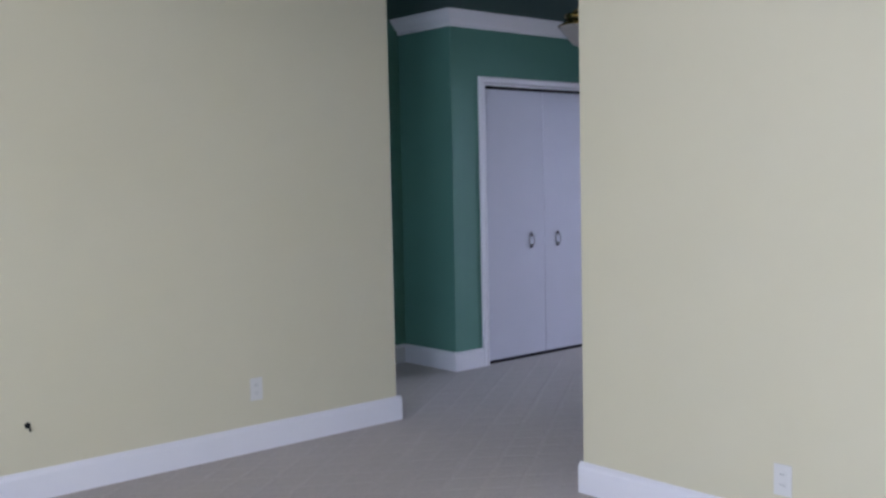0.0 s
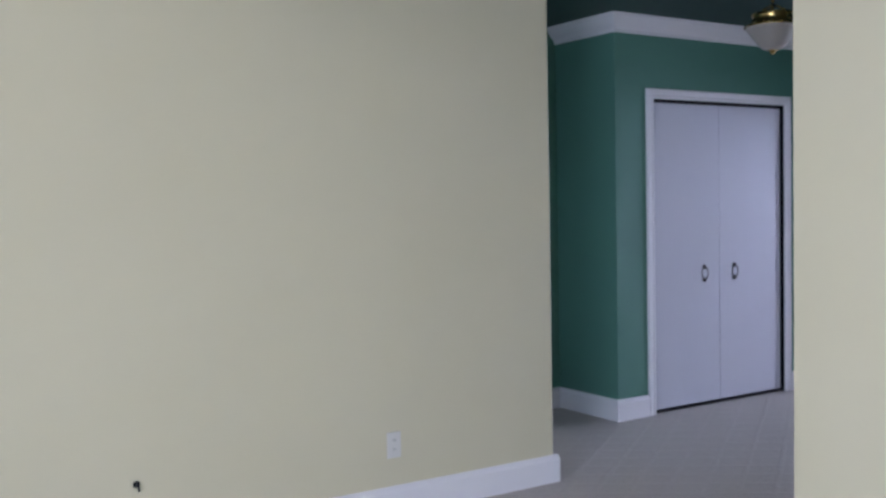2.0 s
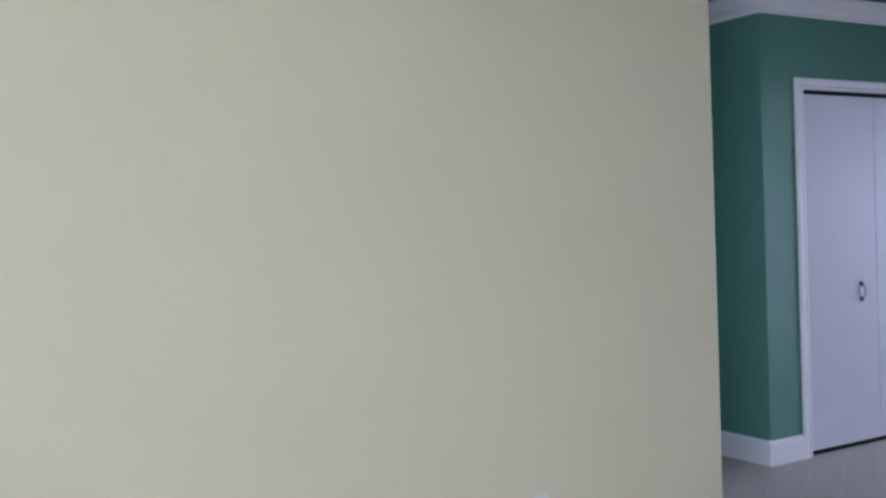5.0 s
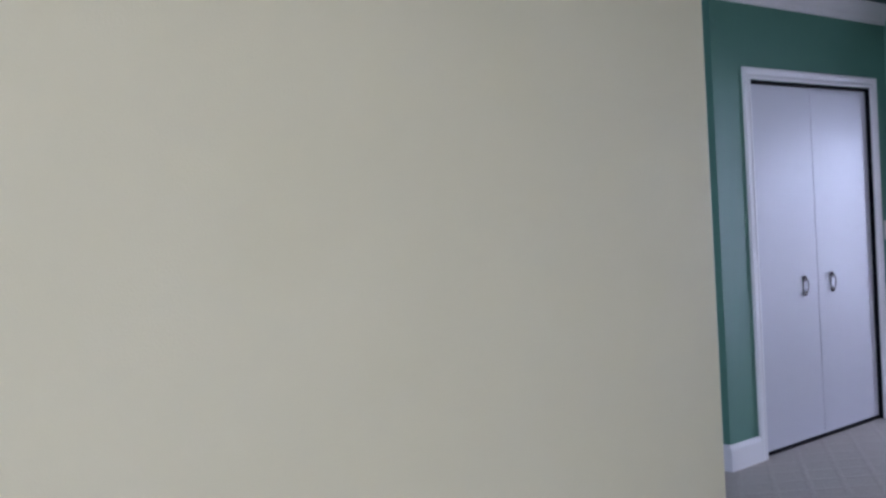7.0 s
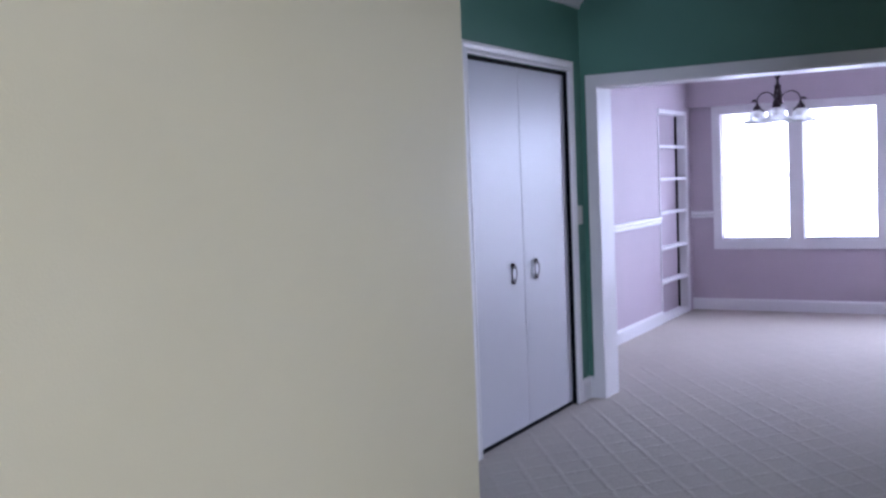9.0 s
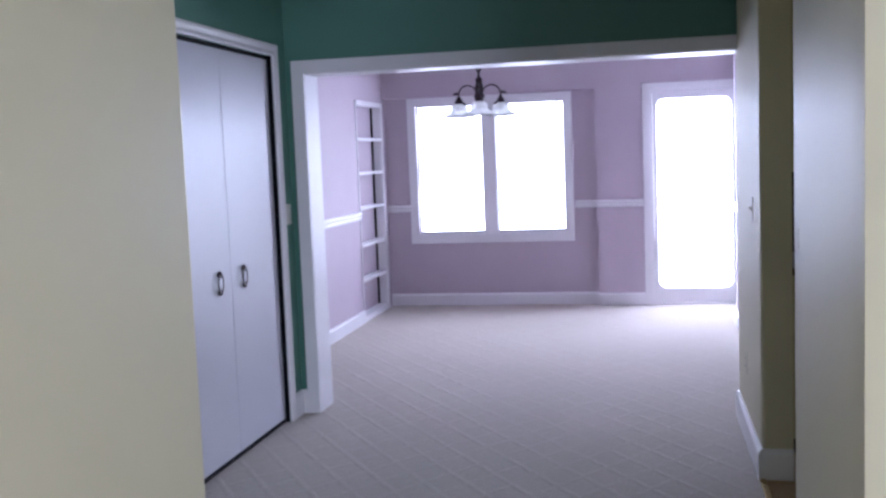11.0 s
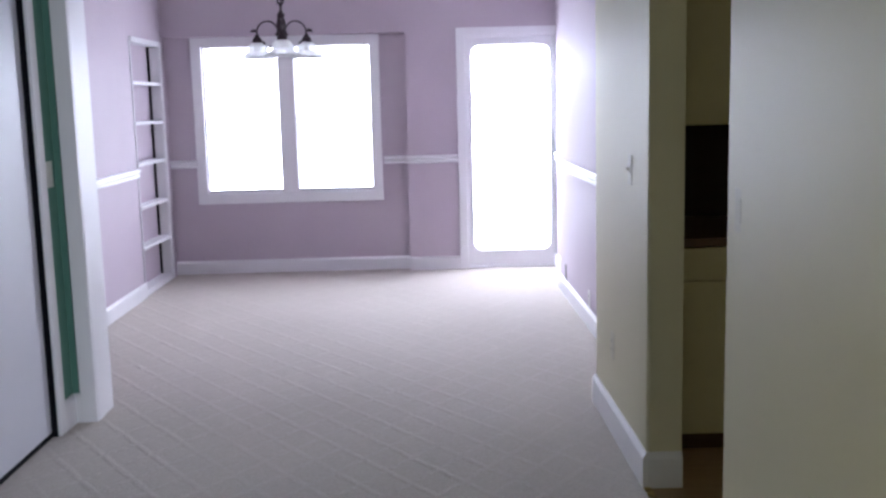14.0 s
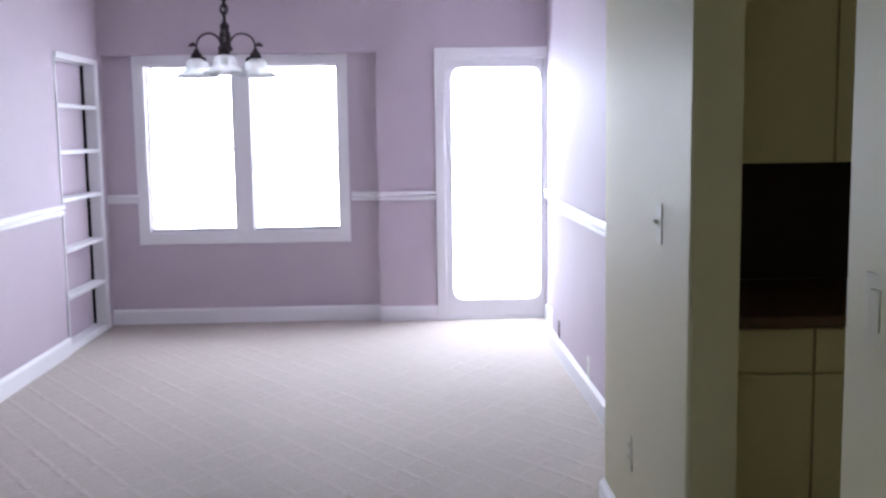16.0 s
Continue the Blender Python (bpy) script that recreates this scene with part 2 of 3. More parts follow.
def rounded(bm, corners, radius=0.022):
    """Rounds the upright edges of a wall that stand at the given (x, y) corners."""
    near = [e for e in bm.edges if abs(e.verts[0].co.z - e.verts[1].co.z) > 0.5
            and any(abs(v.co.x - x) + abs(v.co.y - y) < 0.002 for v in e.verts[:1] for x, y in corners)]
    bmesh.ops.bevel(bm, geom=near, offset=radius, segments=5, affect="EDGES", profile=0.5)
    return bm


def structure(name, bm, mat, label, category):
    return tagged(new(name, mesh_of(name, bm, mat)), label, category, kind="structure")


def thing(name, at, label, category, group="", kind=""):
    ob = new(name)
    ob.empty_display_size = 0.1
    ob.matrix_basis = at
    return tagged(ob, label, category, group, kind)


def lathe(profile, steps=32, bm=None, wave=0.0, lobes=0):
    """A turned body about z: profile rows of radius, height. wave: ruffle at the last rows."""
    bm = bm or bmesh.new()
    rings = []
    for i, (r, z) in enumerate(profile):
        ring = []
        for k in range(steps):
            a = 2 * math.pi * k / steps
            f = 1 + wave * math.cos(lobes * a) * (i / max(1, len(profile) - 1)) ** 2 if lobes else 1
            ring.append(bm.verts.new((r * f * math.cos(a), r * f * math.sin(a), z)))
        rings.append(ring)
    for a, b in zip(rings, rings[1:]):
        for k in range(steps):
            bm.faces.new((a[k], a[(k + 1) % steps], b[(k + 1) % steps], b[k]))
    return bm


def tube(points, radius, bm=None, sides=10, closed=False):
    """A round bar along points; radius is a number or one number a point."""
    bm = bm or bmesh.new()
    pts = [Vector(p) for p in points]
    rings = []
    last = None
    for i, p in enumerate(pts):
        a = pts[i - 1] if i or closed else p
        c = pts[(i + 1) % len(pts)] if i + 1 < len(pts) or closed else p
        way = (c - a).normalized()
        side = way.orthogonal().normalized() if last is None else (last - way * last.dot(way)).normalized()
        last = side
        up = way.cross(side)
        r = radius if isinstance(radius, (int, float)) else radius[i]
        rings.append([bm.verts.new(p + (side * math.cos(2 * math.pi * k / sides) + up * math.sin(2 * math.pi * k / sides)) * r) for k in range(sides)])
    pairs = list(zip(rings, rings[1:])) + ([(rings[-1], rings[0])] if closed else [])
    for a, b in pairs:
        for k in range(sides):
            bm.faces.new((a[k], a[(k + 1) % sides], b[(k + 1) % sides], b[k]))
    if not closed:
        bm.faces.new(rings[0][::-1])
        bm.faces.new(rings[-1])
    return bm


def sweep(paths):
    """Faces between matching rows of points: one row for each point of a profile."""
    bm = bmesh.new()
    rows = [[bm.verts.new(p) for p in row] for row in paths]
    for a, b in zip(rows, rows[1:]):
        for k in range(len(a) - 1):
            bm.faces.new((a[k], a[k + 1], b[k + 1], b[k]))
    for k in (0, -1):
        bm.faces.new([r[k] for r in rows])
    return bm


CASING = [(0, 0), (0, 0.012), (0.006, 0.015), (0.018, 0.015), (0.024, 0.011), (0.032, 0.011), (0.050, 0.018), (0.066, 0.018), (0.069, 0.015), (0.069, 0)]
FLAT = [(0, 0), (0, 0.016), (0.003, 0.018), (0.070, 0.018), (0.073, 0.016), (0.073, 0)]


def casing(a0, a1, z0, z1, put, profile=CASING, scale=1.0):
    """A mitred three-sided casing round an opening; put turns (along, out, z) into the world."""
    rows = []
    for u, d in profile:
        u *= scale
        rows.append([put(a0 - u, d, z0), put(a0 - u, d, z1 + u), put(a1 + u, d, z1 + u), put(a1 + u, d, z0)])
    return sweep(rows)


def board(p, q, out, profile):
    """A moulding from p to q on a wall, profile rows of (out, z); out is the wall's normal."""
    p, q, out = Vector((*p, 0)), Vector((*q, 0)), Vector((*out, 0))
    return sweep([[p + out * d + Vector((0, 0, z)), q + out * d + Vector((0, 0, z))] for d, z in profile])


BASE = [(0.0, 0.0), (0.018, 0.0), (0.018, 0.112), (0.014, 0.122), (0.008, 0.130), (0.006, 0.136), (0.0, 0.136)]
RAIL = [(0.0, 0.919), (0.012, 0.919), (0.021, 0.924), (0.021, 0.942), (0.012, 0.946), (0.009, 0.951), (0.013, 0.956), (0.026, 0.962), (0.026, 0.980), (0.018, 0.986), (0.0, 0.987)]


def baseboard(p, q, out, low=False):
    profile = [(d, z * 0.84) for d, z in BASE] if low else BASE
    return structure("baseboard", board(p, q, out, profile), TRIM, "white painted wooden baseboard along the wall", "baseboard")


def chair_rail(p, q, out):
    return structure("trim", board(p, q, out, RAIL), TRIM, "white double-bead chair rail on the lavender wall", "chair rail")


# ---- structure: floors, walls, ceilings ----
CEIL = 2.54
XA, YA = 0.806, -1.503      # outside corner of the long cream wall
XB, YB = 2.427, -1.763      # corner of the wall beside the kitchen
XK, YK = 2.477, -0.391                  # where that wall stops at the kitchen doorway
XC, YC0, YC1 = 2.457, 0.474, 1.560
YH0, YH1 = 1.475, 1.680     # the wide cased opening
XL, XR, YP, YW = -0.500, 2.800, 5.478, 5.565
XE, YJ = 2.690, 4.470       # the side wall, and where it steps back before the glass door
SOUTH, EAST = -8.0, 7.6

structure("floor", solid((-0.75, 0.75, -3.1, 5.66, -0.12, 0.0), (0.75, 2.457, -8.2, 5.66, -0.12, 0.0), (2.457, 7.8, -8.2, -1.70, -0.12, 0.0), (2.457, 2.9, 1.45, 5.66, -0.12, 0.0)),
          CARPET, "beige sculpted carpet with a raised diamond lattice", "carpet")
structure("floor_kitchen", solid((2.457, 4.8, -1.70, 1.45, -0.12, -0.004)), VINYL, "tan wood-look kitchen floor", "floor")

structure("wall_west", rounded(solid((XA - 0.13, XA, SOUTH, YA, 0, CEIL)), [(XA, YA)]), CREAM, "long cream painted wall with an outside corner", "wall")
structure("wall_kitchen_north", solid((XB, EAST, YB, YB + 0.12, 0, CEIL)), CREAM, "cream painted wall that ends at a passage", "wall")
passage = solid((XB, XB + 0.12, YB + 0.12, YK, 0, CEIL), (XB, XB + 0.12, YK, YC0, 2.12, CEIL))
for v in passage.verts:
    v.co.x += (XK - XB) * min(1, max(0, (v.co.y - YB - 0.12) / (YK - YB - 0.12)))   # the wall stands a little out of square
structure("wall_passage", passage, CREAM,
          "cream painted passage wall with a kitchen doorway", "wall")
structure("wall_pier", rounded(solid((XC, XC + 0.13, YC0, YC1, 0, CEIL), (XC + 0.13, XR + 0.15, 1.44, YH0 - 0.004, 0, CEIL), (XC + 0.13, XE, YH0 - 0.004, YC1, 0, 1.95)), [(XC, YC0), (XC, YC1)]), CREAM,
          "cream painted wall pier between kitchen and lavender room", "wall")
# Opening placed by assumption, where the south-east light would enter.
structure("wall_south", solid((XA, 4.45, SOUTH - 0.12, SOUTH, 0, CEIL), (7.35, EAST, SOUTH - 0.12, SOUTH, 0, CEIL),
                              (4.45, 7.35, SOUTH - 0.12, SOUTH, 0, 0.75), (4.45, 7.35, SOUTH - 0.12, SOUTH, 2.3, CEIL)), CREAM,
          "cream painted wall with a wide window opening", "wall")
# The opening is made up, for the east fill lamp.
structure("wall_east", solid((EAST, EAST + 0.12, SOUTH - 0.12, -4.3, 0, CEIL), (EAST, EAST + 0.12, -2.3, YB + 0.12, 0, CEIL), (EAST, EAST + 0.12, -4.3, -2.3, 0, 0.8), (EAST, EAST + 0.12, -4.3, -2.3, 2.1, CEIL)), CREAM, "plain cream painted wall", "wall")

# closet block and hall end
CY0, CY1, CZ = -0.010, 1.266, 2.032
GY = -0.330
structure("wall_closet", solid((-0.11, 0, GY, CY0, 0, CEIL), (-0.11, 0, CY1, YH0, 0, CEIL), (-0.11, 0, CY0, CY1, CZ, CEIL),
                               (-0.70, -0.11, GY, GY + 0.11, 0, CEIL)), GREEN, "teal green wall with a closet opening", "wall")
# The opening in this wall is assumed, to let the hall fill in.
structure("wall_hall", solid((-0.70, -0.57, -2.9, GY, 0, CEIL), (-0.57, -0.45, -2.9, -2.78, 0, CEIL), (0.35, XA - 0.13, -2.9, -2.78, 0, CEIL), (-0.45, 0.35, -2.9, -2.78, 0, 0.8), (-0.45, 0.35, -2.9, -2.78, 2.0, CEIL)), GREEN, "dark teal green wall at the hall's end", "wall")
# Painted black for the closet's unlit depth.
structure("wall_closet_inside", solid((-0.72, -0.68, GY + 0.11, YH0, 0, CEIL)), CLOSET_SHADE, "black panel for the shade inside the closet", "wall")
structure("wall_header", solid((-0.70, 0.102, YH0, YH1, 0, CEIL), (0.102, XR + 0.15, YH0, YH1, 1.955, CEIL)), GREEN,
          "teal green wall above a wide cased opening", "wall")

# lavender room
NY0, NY1 = 4.548, 5.375
structure("wall_lavender_west", solid((XL - 0.3, XL, YH1, NY0, 0, CEIL), (XL - 0.3, XL, NY1, YW + 0.2, 0, CEIL),
                                      (XL - 0.3, XL, NY0, NY1, 1.975, CEIL), (XL - 0.3, XL - 0.095, NY0, NY1, 0, 1.975)),
          PURPLE, "lavender painted wall with a shelf niche", "wall")
structure("wall_lavender_inner", solid((XL, 0.04, YH1, YH1 + 0.02, 0, CEIL), (0.04, XE, YH1, YH1 + 0.02, 2.02, CEIL)), PURPLE,
          "lavender painted side of the cased opening", "wall")
structure("wall_lavender_east", solid((XE, XR + 0.15, YH0 + 0.001, YJ, 0, CEIL), (XR, XR + 0.15, YJ, YP + 0.2, 0, CEIL)), PURPLE, "lavender painted side wall with a satin sheen", "wall")
WX0, WX1, WZ0, WZ1 = -0.195, 1.230, 0.688, 1.938
DX0, DX1, DZ1 = 2.032, XR, 1.984
SX, SZ = 1.528, 2.016
structure("wall_window", solid((XL, WX0, YW, YW + 0.14, 0, SZ), (WX1, SX, YW, YW + 0.14, 0, SZ), (WX0, WX1, YW, YW + 0.14, 0, WZ0),
                               (WX0, WX1, YW, YW + 0.14, WZ1, SZ), (XL, SX, YP, YW + 0.14, SZ, CEIL), (SX, DX0, YP, YW + 0.14, 0, CEIL),
                               (DX0, DX1, YP, YW + 0.14, DZ1, CEIL)), PURPLE,
          "lavender painted wall with a shallow recess round the window", "wall")

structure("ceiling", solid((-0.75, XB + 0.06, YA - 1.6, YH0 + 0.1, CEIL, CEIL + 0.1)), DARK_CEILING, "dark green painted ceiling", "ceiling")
structure("ceiling_living", solid((XA - 0.13, EAST + 0.12, SOUTH - 0.12, YA - 1.6, CEIL, CEIL + 0.1), (XB + 0.06, EAST + 0.12, YA - 1.6, YB + 0.06, CEIL, CEIL + 0.1)),
          WHITE_CEILING, "white textured ceiling", "ceiling")
structure("ceiling_kitchen", solid((XB + 0.06, 4.9, YB + 0.06, YH0 + 0.1, CEIL, CEIL + 0.1)), WHITE_CEILING, "white kitchen ceiling", "ceiling")
structure("ceiling_lavender", solid((XL - 0.3, XR + 0.15, YH0 + 0.1, YW + 0.2, CEIL, CEIL + 0.1)), WHITE_CEILING, "white ceiling of the lavender room", "ceiling")
# Window hole is made up, so that the kitchen fill can enter.
structure("wall_kitchen_east", solid((4.7, 4.82, YB + 0.12, -1.2, 0, CEIL), (4.7, 4.82, -0.2, 1.56, 0, CEIL), (4.7, 4.82, -1.2, -0.2, 0, 1.05), (4.7, 4.82, -1.2, -0.2, 2.0, CEIL)), CREAM, "plain cream kitchen wall", "wall")
structure("wall_kitchen_back", solid((XR + 0.15, 4.7, 1.44, 1.56, 0, CEIL)), CREAM, "cream kitchen back wall", "wall")

# crown moulding round the closet block
crown = [(0.0, 2.428), (0.010, 2.428), (0.014, 2.436), (0.012, 2.444), (0.022, 2.458), (0.040, 2.474), (0.058, 2.500), (0.066, 2.515), (0.074, 2.520), (0.076, 2.538), (0.0, 2.538)]
structure("trim_crown", sweep([[Vector((-0.57, GY - d, z)), Vector((d, GY - d, z)), Vector((d, YH0, z))] for d, z in crown]), TRIM,
          "white crown moulding at the top of the green walls", "crown moulding")

# casings and jambs
structure("trim_closet", casing(CY0, CY1, 0, CZ, lambda a, d, z: Vector((d, a, z)), CASING, 0.90), TRIM, "white moulded casing round the closet doors", "door casing")
structure("trim_opening", sweep([[Vector((0.112 - u, YH0 - d, 0)), Vector((0.112 - u, YH0 - d, 1.945 + u)), Vector((XC, YH0 - d, 1.945 + u))] for u, d in FLAT]),
          TRIM, "wide white casing round the room opening", "door casing")
structure("trim_jamb", boxes((0.1021, 0.113, YH0 + 0.001, YH1 + 0.018, 0, 1.945), (0.1021, XE, YH0 + 0.001, YH1 + 0.018, 1.940, 1.9549)), TRIM,
          "white painted jamb lining of the room opening", "door jamb")
# Jamb strips coloured black, so the slits beside the doors read as shade.
structure("trim_closet_jamb", boxes((-0.11, -0.001, CY0 + 0.0005, CY0 + 0.006, 0, CZ), (-0.11, -0.001, CY1 - 0.004, CY1 - 0.0005, 0, CZ)), CLOSET_SHADE, "black strips for the shade beside the closet doors", "door jamb")

# baseboards
baseboard((XA, SOUTH), (XA, YA + 0.018), (1, 0))
baseboard((XA, YA), (XA - 0.13, YA), (0, 1))
baseboard((XB - 0.016, YB), (EAST, YB), (0, -1))
baseboard((XB, YB), (XB, YB + 0.12), (-1, 0))
baseboard((XB, YB + 0.12), (XK, YK), (-1, 0))
baseboard((XC, YC0 - 0.016), (XC, YC1), (-1, 0))
baseboard((XC, YC0), (XC + 0.13, YC0), (0, -1))
baseboard((0, GY - 0.018), (0, CY0 - 0.0621), (1, 0))
baseboard((-0.57, GY), (0, GY), (0, -1))
baseboard((-0.57, -2.78), (-0.57, GY), (1, 0))
baseboard((0, CY1 + 0.0621), (0, YH0), (1, 0))
baseboard((0, YH0), (0.039, YH0), (0, -1))
baseboard((XL, YH1), (XL, NY0 - 0.004), (1, 0), low=True)
baseboard((XL, YW), (SX, YW), (0, -1), low=True)
baseboard((SX, YP), (DX0 - 0.073, YP), (0, -1), low=True)
baseboard((XE, YC1), (XE, YJ + 0.018), (-1, 0), low=True)
baseboard((XE, YJ), (XR, YJ), (0, 1), low=True)
baseboard((XR, YJ + 0.02), (XR, YP), (-1, 0), low=True)
baseboard((XA, SOUTH), (EAST, SOUTH), (0, 1))
baseboard((EAST, SOUTH), (EAST, YB), (-1, 0))

# chair rails
chair_rail((XL, YH1), (XL, NY0 - 0.004), (1, 0))
chair_rail((XL, YW), (-0.260, YW), (0, -1))
chair_rail((1.324, YW), (SX, YW), (0, -1))
chair_rail((SX, YP), (DX0 - 0.073, YP), (0, -1))
chair_rail((XE, YC1), (XE, YJ), (-1, 0))
chair_rail((XR, YJ), (XR, YP), (-1, 0))

# ---- window of the lavender room ----


def window_unit():
    w = thing("window_1", pose(0, 0, 0), "white double window with blown-out daylight and moulded casing", "window", kind="structure")
    wall = YW
    rows = []
    for u, d in FLAT:
        u *= 1.18
        a0, a1, z0, z1 = WX0 + 0.004, WX1 - 0.004, WZ0 + 0.004, WZ1 - 0.006
        rows.append([Vector((a0 - u, wall - d, z0 - u)), Vector((a0 - u, wall - d, min(z1 + u, SZ - 0.002))), Vector((a1 + u, wall - d, min(z1 + u, SZ - 0.002))), Vector((a1 + u, wall - d, z0 - u)), Vector((a0 - u, wall - d, z0 - u))])
    part("window_frame", sweep(rows), TRIM, w, "white casing board")
    part("mullion", boxes((0.447, 0.585, wall - 0.012, wall + 0.10, WZ0, WZ1), bevel=0.004), TRIM, w)
    part("window_sill", boxes((WX0, WX1, wall + 0.01, wall + 0.14, WZ0, WZ0 + 0.022), bevel=0.003), TRIM, w)
    for x0, x1 in ((WX0, 0.447), (0.585, WX1)):
        mid = (WZ0 + WZ1) / 2
        for z0, z1, y in ((WZ0 + 0.022, mid + 0.009, wall + 0.05), (mid - 0.009, WZ1 - 0.002, wall + 0.085)):
            s = 0.009
            sash = part("sash", boxes((x0 + 0.001, x0 + s, y, y + 0.03, z0, z1), (x1 - s, x1 - 0.001, y, y + 0.03, z0, z1),
                                      (x0 + s, x1 - s, y, y + 0.03, z0, z0 + s), (x0 + s, x1 - s, y, y + 0.03, z1 - s, z1)), TRIM, w)
            pane = part("pane", boxes((x0 + s, x1 - s, y + 0.013, y + 0.017, z0 + s, z1 - s)), PANE, sash)
            pane.visible_shadow = False
        # Added strip whose dark colour is the shadow gap under each pane.
        part("pane_shade_strip", boxes((x0 + 0.02, x1 - 0.012, wall + 0.012, wall + 0.040, WZ0 + 0.0225, WZ0 + 0.034), bevel=0.002), PANE_SHADE, w, "dark grey strip for the shadow line under the pane")
        for xx in (x0 + 0.04, x1 - 0.06):
            part("blind_bracket", boxes((xx, xx + 0.02, wall + 0.012, wall + 0.03, WZ1 - 0.026, WZ1 - 0.002), bevel=0.002), PULL, w, "small metal blind bracket")


window_unit()


def glass_door():
    d = thing("door_1", pose(0, 0, 0), "white exterior door with one full-length glass pane", "door", kind="structure")
    part("door_casing", sweep([[Vector((DX0 - u, YP - o, 0)), Vector((DX0 - u, YP - o, DZ1 + u * 0.8)), Vector((XR, YP - o, DZ1 + u * 0.8))] for u, o in FLAT]), TRIM, d)
    part("door_jamb", boxes((DX0 - 0.0005, DX0 + 0.02, YP + 0.002, YW + 0.13, 0, DZ1), (DX0 + 0.02, XR - 0.02, YP + 0.002, YW + 0.13, DZ1 - 0.02, DZ1 + 0.0005),
                            (XR - 0.02, XR - 0.0005, YP + 0.002, YW + 0.13, 0, DZ1)), TRIM, d)
    x0, x1, y0, y1, z0, z1 = DX0 + 0.022, XR - 0.022, YP + 0.03, YP + 0.075, 0.02, DZ1 - 0.022
    st, sr = 0.018, 0.010
    s = part("slab", boxes((x0, x0 + st, y0, y1, z0, z1), (x1 - sr, x1, y0, y1, z0, z1), (x0 + st, x1 - sr, y0, y1, z0, 0.135),
                           (x0 + st, x1 - sr, y0, y1, z1 - 0.050, z1)), TRIM, d)
    pane = part("pane", boxes((x0 + st, x1 - sr, y0 + 0.02, y0 + 0.026, 0.135, z1 - 0.050)), PANE, s)
    pane.visible_shadow = False
    a0, a1, b0, b1, r = x0 + st, x1 - sr, 0.135, z1 - 0.050, 0.075
    loops = []
    for inset, out in ((0.0, 0.0), (0.002, 0.010), (0.014, 0.010), (0.018, -0.018)):
        loop = []
        for cx, cz, start in ((a1, b1, 0), (a0, b1, 90), (a0, b0, 180), (a1, b0, 270)):
            sx, sz = (1 if cx == a1 else -1), (1 if cz == b1 else -1)
            for k in range(9):
                a = radians(start + 90 * k / 8)
                rr = r if inset > 0.01 else 0.004
                loop.append(Vector((cx - sx * (inset + rr) + rr * math.cos(a), y0 - out, cz - sz * (inset + rr) + rr * math.sin(a))))
        loops.append(loop + [loop[0]])
    part("glazing_bead", sweep(loops), TRIM, d, "white glazing frame with rounded corners")
    part("threshold", boxes((x0, x1, YP + 0.002, YW + 0.13, 0.0, 0.018), bevel=0.003), TRIM, d)


glass_door()


def closet_door(y0, y1, pull_y):
    d = thing("closet_door", pose(-0.025, (y0 + y1) / 2, 0), "white flat closet door with an oval ring pull", "closet door", "pair of closet doors")
    w = (y1 - y0) / 2
    part("slab", boxes((-0.034, 0, -w, w, 0.022, 2.012), bevel=0.002), DOORWHITE, d)
    py = pull_y - (y0 + y1) / 2
    ring = [(0.016, py + 0.028 * math.cos(a), 0.889 + 0.042 * math.sin(a)) for a in [2 * math.pi * k / 28 for k in range(28)]]
    pull = part("pull", tube(ring, [0.0036 + 0.0026 * abs(math.sin(2 * math.pi * k / 28)) ** 4 for k in range(28)], closed=True, sides=8), PULL, d, "dark oval ring pull", True)
    bm = bmesh.new()
    for z in (0.932, 0.846):
        bmesh.ops.create_uvsphere(bm, u_segments=12, v_segments=8, radius=0.0115, matrix=Matrix.Translation((0.010, py, z)) @ Matrix.Diagonal((1.1, 1, 1.35, 1)))
    part("pull_mount", bm, BRONZE, pull, "dark knobs of the ring pull", True)


closet_door(CY0 + 0.007, 0.6262, 0.471)
closet_door(0.6298, CY1 - 0.010, 0.766)
# Added dark floor strip: the shade line under the doors, put in as colour.
structure("trim_closet_floor_shade", boxes((-0.075, -0.022, CY0 + 0.004, CY1 - 0.004, 0.0005, 0.010), bevel=0.001), SLOT, "dark strip for the shade in the gap under the closet doors", "door track")
structure("trim_closet_track", boxes((-0.06, -0.02, CY0 + 0.008, CY1 - 0.008, 2.018, 2.0315)), SLOT, "dark sliding track above the closet doors", "door track")


